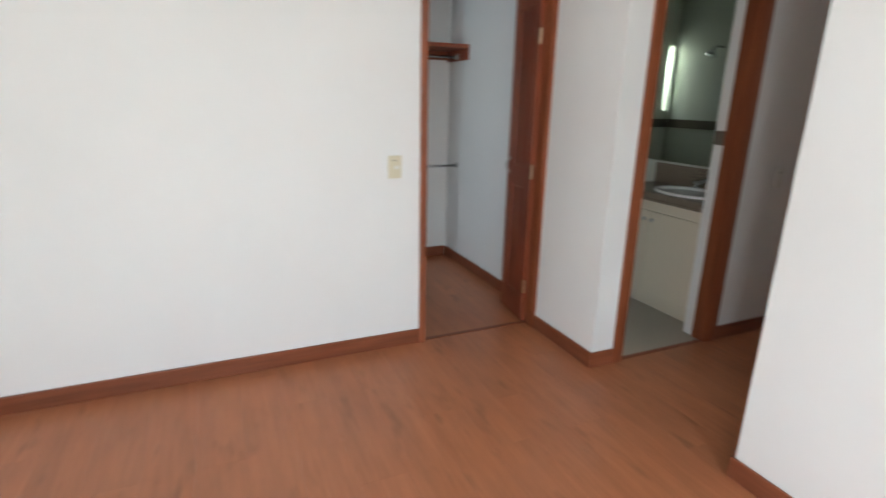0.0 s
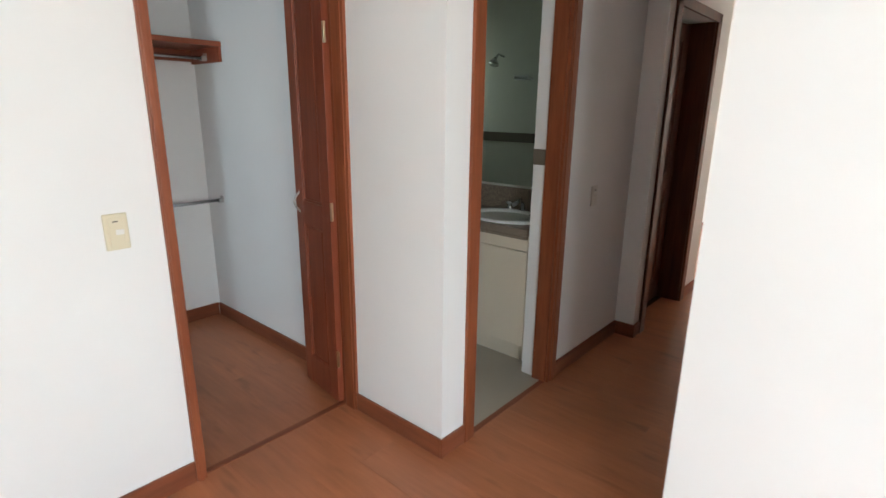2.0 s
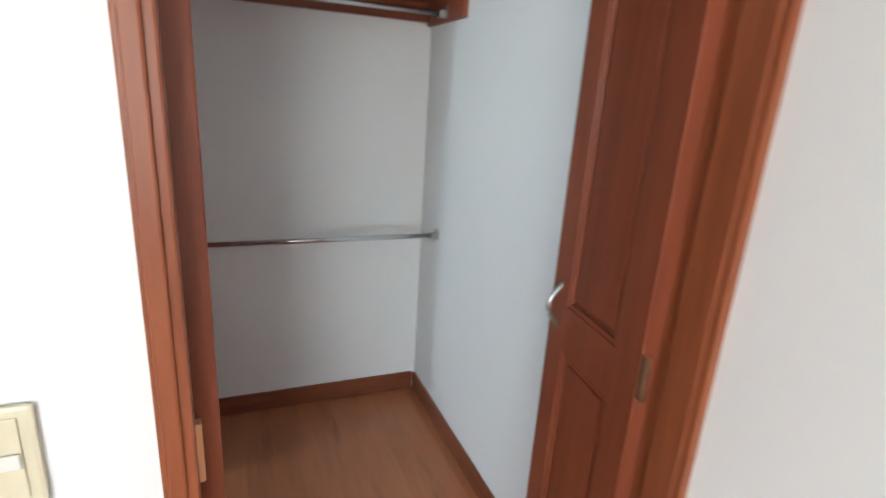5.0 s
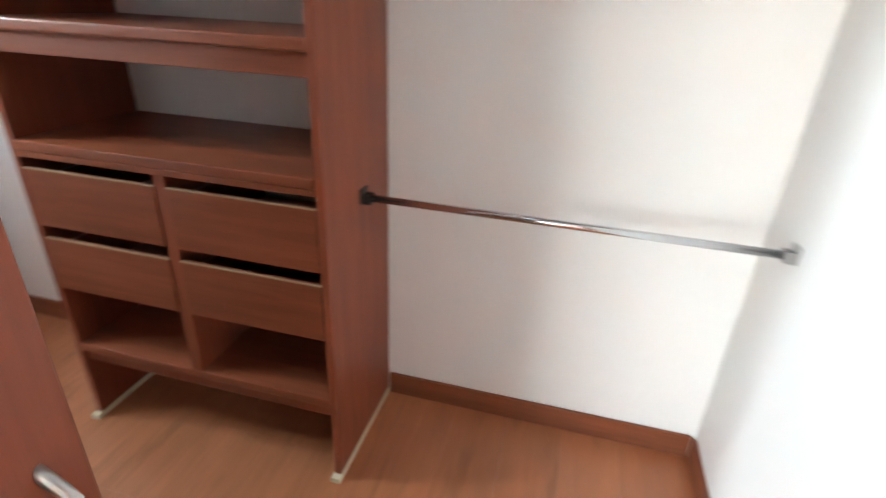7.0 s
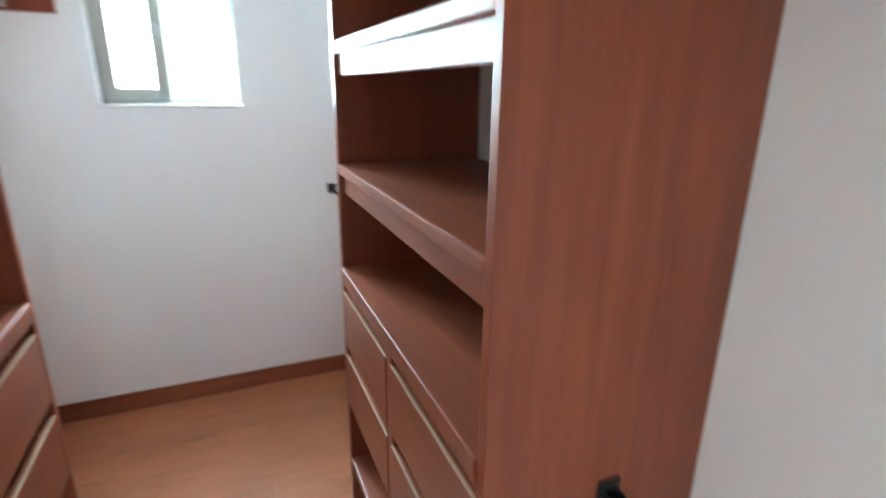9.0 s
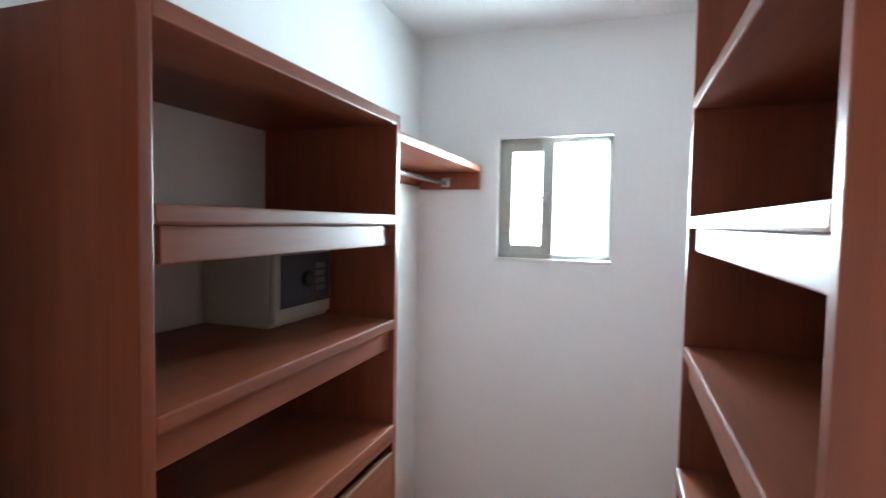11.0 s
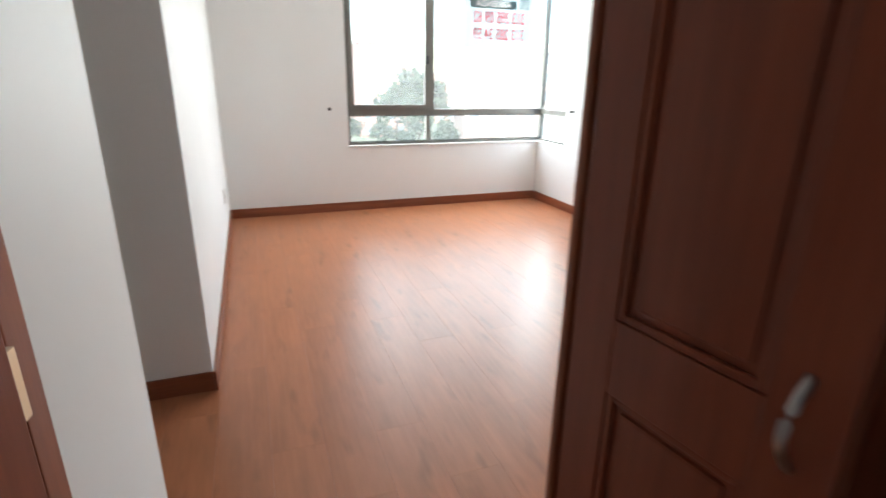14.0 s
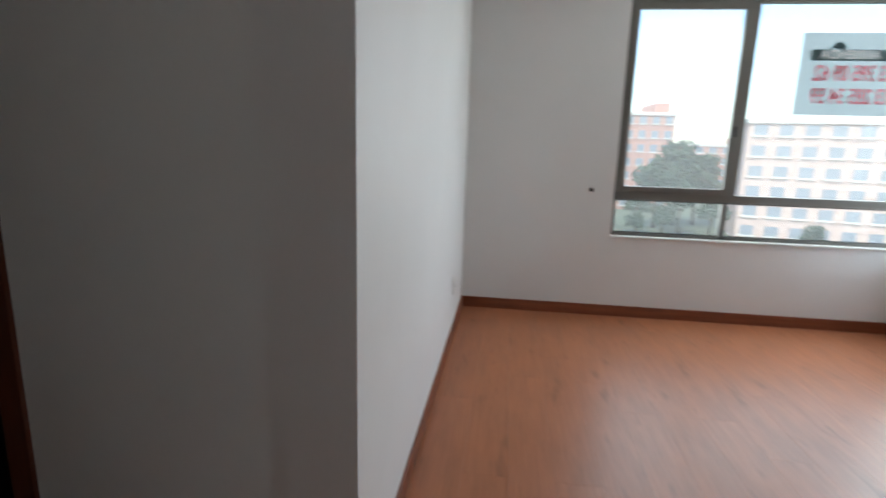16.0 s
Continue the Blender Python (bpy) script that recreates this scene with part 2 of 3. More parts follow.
# ---- structure: bedroom, closet, hall, bathroom ----
H = 2.50
XW, YW = -2.55, -4.565     # bedroom window corner
XR, YH = 0.735, -1.555      # bedroom wall beside the hall
XJ, YB = 0.78, -0.638       # return wall and bathroom wall
T1 = 0.055                  # closet partition
CX0, CX1, CY1 = -2.2, 0.905, 1.63
SILL, HEAD = 0.655, 2.42
DOOR = 2.07
WXE, WYE = -0.425, -4.02    # window ends

structure("wall_closet_partition", [(XW, 0.008, 0, T1, 0, H), (0.008, 0.785, 0, T1, DOOR, H)], WALL, "white painted partition wall with closet doorway")
structure("wall_return", [(XJ, CX1, YB + 0.16, 0.0, 0, H), (0.785, CX1, 0.0, T1, 0, H)], WALL, "white painted return wall beside the closet door", 0.0)
structure("wall_bathroom_front", [(XJ, 0.98, YB, YB + 0.16, 0, H), (1.66, 2.56, YB, YB + 0.16, 0, H), (0.98, 1.66, YB, YB + 0.16, DOOR, H)], WALL, "white painted hall wall with bathroom doorway")
structure("wall_closet_end", [(CX0 - 0.15, CX0, T1, 0.47, 0, H), (CX0 - 0.15, CX0, 1.0, CY1, 0, H), (CX0 - 0.15, CX0, 0.47, 1.0, 0, 1.41), (CX0 - 0.15, CX0, 0.47, 1.0, 1.99, H)], WALL, "white painted closet end wall with small window")
structure("wall_closet_back", [(CX0 - 0.15, CX1 + 0.08, CY1, CY1 + 0.12, 0, H)], WALL, "white painted closet back wall")
structure("wall_closet_side", [(CX1, CX1 + 0.08, T1, CY1, 0, H), (CX1, CX1 + 0.08, YB + 0.16, T1, 0, H)], WALL, "white painted closet side wall")
structure("wall_window", [(XW - 0.15, XR, YW - 0.15, YW, 0, SILL), (WXE, XR, YW - 0.15, YW, SILL, H), (XW - 0.15, WXE, YW - 0.15, YW, HEAD, H)], WALL, "white painted wall below and beside the window")
structure("wall_side", [(XW - 0.15, XW, WYE, T1, 0, H), (XW - 0.15, XW, YW, WYE, 0, SILL), (XW - 0.15, XW, YW, WYE, HEAD, H)], WALL, "white painted bedroom side wall")
structure("wall_bedroom_hall", [(XR, XR + 0.12, YW - 0.15, YH, 0, H)], WALL, "white painted wall between bedroom and next room")
structure("wall_hall_side", [(XR + 0.12, 1.72, YH - 0.12, YH, 0, H), (2.52, 6.5, YH - 0.12, YH, 0, H), (1.72, 2.52, YH - 0.12, YH, DOOR, H)], WALL, "white painted hall wall with a doorway")
structure("wall_hall_projection", [(2.56, 2.72, -0.765, YB + 0.16, 0, H), (3.50, 3.87, -0.765, YB + 0.16, 0, H), (2.72, 3.50, -0.765, YB + 0.16, DOOR, H)], WALL, "white painted projecting hall wall")
structure("wall_far", [(6.45, 6.57, -0.60, 2.4, 0, H)], WALL, "cream lit far wall")
structure("wall_far_pillar", [(5.70, 6.5, -0.76, -0.60, 0, H)], WALL, "white painted wall pier")
structure("wall_far_left", [(3.75, 3.87, YB + 0.16, 2.4, 0, H), (2.56, 3.75, YB + 0.16, YB + 0.20, 0, H)], WALL)
structure("wall_far_back", [(3.75, 6.57, 2.4, 2.5, 0, H)], WALL)
structure("wall_hall_end", [(6.5, 6.6, -1.68, -1.55, 0, H), (6.5, 6.6, -0.95, -0.60, 0, H), (6.5, 6.6, -1.55, -0.95, DOOR, H)], WALL)
structure("wall_end_room", [(10.4, 10.5, -3.0, 0.5, 0, H), (6.6, 10.5, 0.5, 0.6, 0, H), (6.6, 10.5, -3.1, -3.0, 0, H), (6.5, 6.6, -3.0, -1.68, 0, H), (6.57, 6.6, -0.60, 0.6, 0, H)], WALL)
structure("wall_side_room", [(XR + 0.12, 3.4, -3.6, -3.5, 0, H), (3.4, 3.5, -3.6, YH - 0.12, 0, H)], WALL)
structure("wall_bathroom", [(CX1 + 0.08, CX1 + 0.10, YB + 0.16, 1.32, 0, H), (2.10, 2.22, YB + 0.16, 1.32, 0, H), (1.10, 2.22, 1.32, 1.42, 0, H), (CX1 + 0.08, 1.04, 1.32, 1.42, 0, H), (1.04, 1.10, 1.32, 1.42, 0, 1.35), (1.04, 1.10, 1.32, 1.42, 1.95, H)], TILE, "pale tiled bathroom walls")
structure("ceiling", [(XW - 0.15, 10.5, YW - 0.15, 2.5, H, H + 0.1)], CEIL, "white painted ceiling")
structure("floor", [(XW - 0.15, 10.5, YW - 0.15, 2.5, -0.14, -0.012)], material("screed", (0.05, 0.02, 0.012), 0.8)[0], "reddish laminate board floor over screed")
structure("bathroom_floor", [(CX1 + 0.10, 2.10, YB + 0.16, 1.32, -0.012, 0.001), (0.98, 1.66, YB + 0.028, YB + 0.16, -0.012, 0.001)], FLOOR_TILE, "beige ceramic bathroom floor")
structure("tile_band", [(CX1 + 0.10, CX1 + 0.104, YB + 0.16, 1.32, 1.19, 1.27), (CX1 + 0.11, 2.0, 1.316, 1.32, 1.19, 1.27), (1.655, 1.661, YB + 0.085, YB + 0.16, 1.19, 1.27)], BAND, "brown patterned border tile band")

# skirting
S = 0.013
structure("baseboard_partition", [(XW, 0.006, -S, 0, 0, 0.09)], SKIRT_X, bevel=0.004)
structure("baseboard_return", [(XJ - S, XJ, YB, -0.085, 0, 0.09)], SKIRT_Y, bevel=0.004)
structure("baseboard_bathroom_wall", [(XJ - S, 0.925, YB - S, YB, 0, 0.09), (1.735, 2.56, YB - S, YB, 0, 0.09)], SKIRT_X, bevel=0.004)
structure("baseboard_projection", [(2.56 - S, 2.56, -0.765 - S, YB - S, 0, 0.09), (2.56 - S, 2.65, -0.765 - S, -0.765, 0, 0.09), (3.57, 3.87 + S, -0.765 - S, -0.765, 0, 0.09)], SKIRT_Y, bevel=0.004)
structure("baseboard_window_wall", [(XW, XR, YW, YW + S, 0, 0.09)], SKIRT_X, bevel=0.004)
structure("baseboard_side_wall", [(XW, XW + S, YW + S, -S, 0, 0.09)], SKIRT_Y, bevel=0.004)
structure("baseboard_bedroom_hall", [(XR - S, XR, YW + S, YH + S, 0, 0.09)], SKIRT_Y, bevel=0.004)
structure("baseboard_hall_side", [(XR, 1.66, YH, YH + S, 0, 0.09), (2.58, 6.5, YH, YH + S, 0, 0.09)], SKIRT_X, bevel=0.004)
structure("baseboard_closet_back", [(CX0 + S, -1.122, CY1 - S, CY1, 0, 0.09), (-0.178, CX1 - S, CY1 - S, CY1, 0, 0.09)], SKIRT_X, bevel=0.004)
structure("baseboard_closet_side", [(CX1 - S, CX1, T1, CY1 - S, 0, 0.09)], SKIRT_Y, bevel=0.004)
structure("baseboard_closet_end", [(CX0, CX0 + S, T1, CY1, 0, 0.09)], SKIRT_Y, bevel=0.004)
structure("baseboard_closet_front", [(CX0 + S, -1.02, T1, T1 + S, 0, 0.09), (-0.202, 0.006, T1, T1 + S, 0, 0.09)], SKIRT_X, bevel=0.004)
structure("baseboard_far", [(6.45 - S, 6.45, -0.60, 2.4, 0, 0.09), (5.70 - S, 5.70, -0.76 - S, -0.60, 0, 0.09), (5.70, 6.42, -0.76 - S, -0.76, 0, 0.09), (10.4 - S, 10.4, -3, 0.5, 0, 0.09)], SKIRT_Y, bevel=0.004)

# door casings
structure("trim_closet_door", [
    (0.006, 0.044, -0.018, 0.0, 0, DOOR + 0.05), (0.012, 0.032, -0.024, -0.018, 0, DOOR + 0.04), (0.008, 0.018, 0.0, T1, 0, DOOR),
    (0.764, 0.79, -0.085, 0.0, 0, DOOR + 0.05), (0.757, 0.764, -0.072, -0.012, 0, DOOR + 0.04), (0.772, 0.785, 0.0, T1, 0, DOOR),
    (0.012, 0.79, -0.018, 0.0, DOOR - 0.005, DOOR + 0.055), (0.03, 0.772, 0.0, T1, DOOR - 0.012, DOOR)], CASE_WOOD, "reddish timber casing of the closet doorway", 0.003)
structure("trim_bathroom_door", [
    (0.925, 0.99, YB - 0.016, YB, 0, DOOR + 0.05), (0.98, 1.0, YB, YB + 0.08, 0, DOOR),
    (1.65, 1.735, YB - 0.016, YB, 0, DOOR + 0.05), (1.64, 1.66, YB, YB + 0.08, 0, DOOR), (1.67, 1.71, YB - 0.022, YB - 0.016, 0, DOOR + 0.04),
    (0.925, 1.735, YB - 0.016, YB, DOOR - 0.01, DOOR + 0.055)], CASE_WOOD, "reddish timber casing of the bathroom doorway", 0.003)
structure("trim_hall_side_door", [
    (1.66, 1.73, YH, YH + 0.015, 0, DOOR + 0.05), (2.51, 2.58, YH, YH + 0.015, 0, DOOR + 0.05), (1.66, 2.58, YH, YH + 0.015, DOOR - 0.005, DOOR + 0.055),
    (1.72, 1.738, YH - 0.12, YH, 0, DOOR), (2.502, 2.52, YH - 0.12, YH, 0, DOOR)], DARK_WOOD, "dark timber casing of a hall doorway", 0.003)
structure("trim_hall_far_door", [
    (2.65, 2.73, -0.783, -0.765, 0, DOOR + 0.05), (3.49, 3.57, -0.783, -0.765, 0, DOOR + 0.05), (2.65, 3.57, -0.783, -0.765, DOOR - 0.005, DOOR + 0.055),
    (2.72, 2.738, -0.765, -0.56, 0, DOOR), (3.482, 3.50, -0.765, -0.56, 0, DOOR)], DARK_WOOD, "dark timber casing of a hall cupboard", 0.003)
structure("trim_hall_end_door", [
    (6.48, 6.5, -1.55, -1.50, 0, DOOR + 0.05), (6.48, 6.5, -0.98, -0.91, 0, DOOR + 0.05), (6.48, 6.5, -1.55, -0.91, DOOR - 0.01, DOOR + 0.05)], DARK_WOOD, "dark timber casing at the end of the hall", 0.003)
structure("threshold", [(0.03, 0.772, 0.004, 0.034, -0.004, 0.004)], SKIRT_X, "thin timber strip across the closet doorway", 0.001)
structure("threshold_bathroom", [(1.0, 1.64, YB, YB + 0.028, -0.004, 0.004)], SKIRT_X, "narrow timber strip at the bathroom door", 0.001)


# ---- windows ----
def bedroom_window():
    w = tagged(new("window_1"), "corner window with grey-bronze aluminium frames and low panes", kind="structure")
    g = YW - 0.075
    gx = XW - 0.075
    f = 0.028
    frames = [
        (XW - 0.10, WXE, g - f, g + f, 0.945, 1.005), (XW - 0.10, WXE, g - f, g + f, SILL, SILL + 0.03), (XW - 0.10, WXE, g - f, g + f, HEAD - 0.04, HEAD),
        (WXE - 0.03, WXE, g - f, g + f, SILL, HEAD), (-1.285, -1.245, g - f, g + f, SILL, 0.95),
        (-1.33, -1.27, g - f - 0.012, g + f, 1.0, HEAD),
        (gx - 0.025, gx + 0.025, g - 0.025, g + 0.025, SILL, HEAD),
        (gx - f, gx + f, g, WYE, 0.945, 1.005), (gx - f, gx + f, g, WYE, SILL, SILL + 0.03), (gx - f, gx + f, g, WYE, HEAD - 0.04, HEAD), (gx - f, gx + f, WYE - 0.03, WYE, SILL, HEAD)]
    solid("frame", frames, ALU, w, 0.004)
    sash = [(-1.275, -1.225, g + 0.01, g + 0.045, 1.005, HEAD - 0.04), (WXE - 0.075, WXE - 0.03, g + 0.01, g + 0.045, 1.005, HEAD - 0.04),
            (-1.225, WXE - 0.075, g + 0.01, g + 0.045, 1.005, 1.05), (-1.225, WXE - 0.075, g + 0.01, g + 0.045, HEAD - 0.085, HEAD - 0.04)]
    solid("sliding_sash", sash, ALU, w, 0.004)
    solid("latch", [(-1.262, -1.238, g + 0.045, g + 0.062, 1.44, 1.52)], BLACK, w, 0.004)
    seals = [(-1.245, WXE - 0.03, g + f, g + f + 0.002, SILL + 0.03, SILL + 0.038), (gx, -1.285, g + f, g + f + 0.002, SILL + 0.03, SILL + 0.038),
             (gx, WXE - 0.03, g + f, g + f + 0.002, 0.937, 0.945)]
    solid("seal", seals, SEAL, w)
    for i, (a, b, c, d) in enumerate([(-1.25, WXE - 0.03, SILL + 0.03, 0.945), (gx, -1.285, SILL + 0.03, 0.945), (gx, -1.3, 1.005, HEAD), (-1.23, WXE - 0.07, 1.04, HEAD - 0.08)]):
        p = solid("pane", [(a, b, g - 0.003 + 0.018 * (i == 3), g + 0.003 + 0.018 * (i == 3), c, d)], GLASS, w)
        p.visible_shadow = False
    for c, d in ((SILL + 0.03, 0.945), (1.005, HEAD)):
        p = solid("pane", [(gx - 0.003, gx + 0.003, g, WYE - 0.03, c, d)], GLASS, w)
        p.visible_shadow = False
    structure("window_sill", [(XW - 0.15, WXE, YW - 0.15, YW + 0.012, SILL - 0.012, SILL + 0.004), (XW - 0.15, XW + 0.012, YW + 0.012, WYE, SILL - 0.012, SILL + 0.004)], PLATE, "narrow white window sill", 0.003)


def closet_window():
    w = tagged(new("window_2"), "small sliding window with champagne aluminium frame", kind="structure")
    x, y0, y1, z0, z1 = CX0 - 0.07, 0.47, 1.0, 1.41, 1.99
    solid("frame", [(x - 0.03, x + 0.03, y0, y0 + 0.03, z0, z1), (x - 0.03, x + 0.03, y1 - 0.02, y1, z0, z1), (x - 0.03, x + 0.03, y0, y1, z0, z0 + 0.025), (x - 0.03, x + 0.03, y0, y1, z1 - 0.025, z1),
                    (x - 0.03, x + 0.01, 0.715, 0.745, z0, z1)], ALU_LIGHT, w, 0.004)
    solid("sliding_sash", [(x + 0.005, x + 0.04, y0 + 0.03, y0 + 0.065, z0 + 0.025, z1 - 0.025), (x + 0.005, x + 0.04, 0.68, 0.735, z0 + 0.025, z1 - 0.025),
                           (x + 0.005, x + 0.04, y0 + 0.065, 0.68, z0 + 0.025, z0 + 0.065), (x + 0.005, x + 0.04, y0 + 0.065, 0.68, z1 - 0.065, z1 - 0.025)], ALU_LIGHT, w, 0.004)
    solid("latch", [(x + 0.04, x + 0.058, 0.69, 0.715, 1.68, 1.73), (x + 0.045, x + 0.065, 0.665, 0.70, 1.695, 1.71)], STEEL, w, 0.004)
    for a, b, o in ((y0 + 0.05, 0.70, 0.02), (0.72, y1 - 0.015, -0.01)):
        p = solid("pane", [(x + o - 0.002, x + o + 0.002, a, b, z0 + 0.02, z1 - 0.02)], GLASS, w)
        p.visible_shadow = False
    structure("window_sill_closet", [(CX0 - 0.04, CX0 + 0.006, y0 - 0.01, y1 + 0.008, z0 - 0.014, z0 + 0.002)], PLATE, "narrow white plaster sill", 0.003)


bedroom_window()
closet_window()


# ---- doors ----
def arc_handle(parent, x, z, side, off):
    """A bowed bar pull on a leaf's face."""
    pts = [(x, side * (off - 0.006 + 0.034 * math.sin(a * math.pi / 10)), z - 0.055 + 0.011 * a) for a in range(11)]
    tube("handle", pts, 0.0055, STEEL, parent)


def panel_leaf(name, w, h, mat, x, y, turn, label, group="", lever=False):
    """A panelled leaf hinged at its origin, running along its own x."""
    d = base(name, x, y, 0.008, label, "door", group, turn)
    t, s = 0.017, 0.075 if w < 0.5 else 0.11
    mid = 0.95
    solid("stile", [(0, s, -t, t, 0, h)], mat, d, 0.003)
    solid("stile", [(w - s, w, -t, t, 0, h)], mat, d, 0.003)
    for a, b in ((0, 0.16), (mid - 0.055, mid + 0.055), (h - 0.11, h)):
        solid("rail", [(s, w - s, -t, t, a, b)], mat, d, 0.002)
    for a, b in ((0.16, mid - 0.055), (mid + 0.055, h - 0.11)):
        solid("panel", [(s - 0.003, w - s + 0.003, -0.006, 0.006, a - 0.003, b + 0.003), (s + 0.022, w - s - 0.022, -0.012, 0.012, a + 0.022, b - 0.022)], mat, d, 0.005)
        m = 0.012
        for q in (-1, 1):
            lo, hi = sorted((q * 0.006, q * 0.015))
            solid("moulding", [(s, s + m, lo, hi, a, b), (w - s - m, w - s, lo, hi, a, b), (s + m, w - s - m, lo, hi, a, a + m), (s + m, w - s - m, lo, hi, b - m, b)], mat, d, 0.004)
    for z in (0.20, 0.945, 1.72):
        solid("hinge", [(-0.014, 0.002, 0.006, 0.016, z, z + 0.085)], BRASS, d, 0.001)
    if lever:
        for q in (-1, 1):
            solid("lock_plate", [(w - 0.085, w - 0.035, q * t - 0.004, q * t + 0.004, 0.95, 1.03)], STEEL, d, 0.002)
            tube("handle", [(w - 0.06, q * t, 1.0), (w - 0.06, q * (t + 0.05), 1.0), (w - 0.075, q * (t + 0.058), 1.0), (w - 0.17, q * (t + 0.055), 0.997)], 0.009, CHROME, d)
    else:
        for q in (-1, 1):
            arc_handle(d, w - 0.04, 0.995, q, t)
    return d


panel_leaf("door_leaf", 0.345, 2.05, MAHOG, 0.757, 0.025, 82.5, "reddish mahogany panelled closet door leaf, open inward", "closet door leaves")
panel_leaf("door_leaf", 0.345, 2.05, MAHOG, 0.052, 0.045, 99, "reddish mahogany panelled closet door leaf, open inward", "closet door leaves")
panel_leaf("door", 0.76, 2.05, DARK_WOOD, 2.50, YH + 0.005, 166, "dark timber panelled door, ajar into the hall", "", True)
panel_leaf("door", 0.74, 2.05, DARK_WOOD, 3.48, -0.585, 180, "dark timber panelled hall door, closed", "", True)
panel_leaf("door", 0.56, 2.03, DARK_WOOD, 6.46, -0.935, 173, "dark timber panelled door, open against the wall pier", "", True)


# ---- closet furniture ----
def closet_unit(label, x0, x1, front, back, boards, top, lid):
    """Open wardrobe unit: side panels on cream strips, shelves with lowered aprons, four drawers, an open bay."""
    u = base("closet_unit", (x0 + x1) / 2, (front + back) / 2, 0, label, "wardrobe unit", "closet units")
    cx, cy = (x0 + x1) / 2, (front + back) / 2
    s = 1 if front > back else -1
    p = 0.022
    d = abs(front - back) / 2

    def b(a0, a1, f0, f1, z0, z1):
        """x from the unit's middle, depth from its front."""
        ys = sorted((s * (d - f0), s * (d - f1)))
        return (a0, a1, ys[0], ys[1], z0, z1)

    hw = (x1 - x0) / 2
    for a in (-hw, hw - p):
        solid("side_panel", [b(a, a + p, 0, 2 * d, 0.02, top)], MAHOG, u, 0.002)
        solid("base_strip", [b(a - 0.004, a + p + 0.004, -0.02, 2 * d, 0, 0.02)], CREAM, u, 0.003)
    c = boards[0]
    for z in boards:
        solid("shelf", [b(-hw + p, hw - p, 0.0 if z > c else -0.006, 2 * d, z - 0.028, z)], MAHOG_X, u, 0.005)
        if z > c:
            solid("apron", [b(-hw + p, hw - p - 0.02 * (z == boards[-1]), 0.014, 0.032, z - 0.082, z - 0.028)], MAHOG_X, u, 0.003)
    if lid:
        solid("top_board", [b(-hw + p, hw - p, 0, 2 * d, lid - 0.028, lid)], MAHOG_X, u, 0.004)
    solid("counter_edge", [b(-hw + p, hw - p, -0.004, 0.02, c - 0.046, c - 0.028)], MAHOG_X, u, 0.003)
    solid("divider", [b(-0.018, 0.018, 0.003, 2 * d, c - 0.70, c - 0.046)], MAHOG, u, 0.002)
    for a0, a1 in ((-hw + p + 0.002, -0.019), (0.019, hw - p - 0.002)):
        for z1, z0 in ((c - 0.08, c - 0.252), (c - 0.292, c - 0.462)):
            solid("drawer", [b(a0, a1, 0.0, 0.018, z0, z1), b(a0 + 0.012, a0 + 0.024, 0.018, 2 * d - 0.03, z0 + 0.012, z1 - 0.03), b(a1 - 0.024, a1 - 0.012, 0.018, 2 * d - 0.03, z0 + 0.012, z1 - 0.03), b(a0 + 0.024, a1 - 0.024, 0.018, 2 * d - 0.03, z0 + 0.012, z0 + 0.02)], MAHOG_X, u, 0.002)
            solid("drawer_edge", [b(a0, a1, -0.001, 0.005, z1 - 0.001, z1 + 0.003)], EDGE, u)
    solid("bottom_shelf", [b(-hw + p, hw - p, 0.0, 2 * d, c - 0.70, c - 0.672)], MAHOG_X, u, 0.005)
    solid("plinth", [b(-hw + p, hw - p, 0.016, 0.034, c - 0.745, c - 0.70)], MAHOG_X, u, 0.003)
    return u


closet_unit("reddish mahogany shelf unit with drawers against the back wall", -1.115, -0.185, 1.197, CY1 - 0.001, (0.985, 1.288, 1.602), 2.30, 1.885)
closet_unit("reddish mahogany shelf unit with drawers holding a safe", -1.01, -0.212, 0.475, T1 + 0.001, (1.027, 1.315, 1.595), 1.86, 1.86)


def wall_shelf(label, x0, x1, front, back, z, ends):
    u = base("wall_shelf", (x0 + x1) / 2, (front + back) / 2, z, label, "shelf", "closet wall shelves")
    cx, cy = (x0 + x1) / 2, (front + back) / 2
    lo, hi = sorted((front - cy, back - cy))
    solid("board", [(x0 - cx, x1 - cx, lo, hi, -0.03, 0)], MAHOG_X, u, 0.004)
    for e in ends:
        a = e - cx
        a0, a1 = (a - 0.02, a) if e > cx else (a, a + 0.02)
        solid("cleat", [(a0, a1, lo + 0.008, hi - 0.004, -0.115, -0.03)], MAHOG, u, 0.003)
    bk = back - cy
    q = sorted((bk, bk - math.copysign(0.018, bk)))
    solid("back_cleat", [(x0 - cx + 0.02, x1 - cx - 0.02, q[0], q[1], -0.10, -0.03)], MAHOG_X, u, 0.003)


wall_shelf("reddish mahogany hat shelf on wall cleats above a hanging rod", -0.183, CX1 - 0.001, 1.243, CY1 - 0.002, 1.832, (CX1 - 0.001,))
wall_shelf("reddish mahogany hat shelf on wall cleats beside the window", CX0 + 0.001, -1.012, 0.385, T1 + 0.002, 1.858, (CX0 + 0.001,))


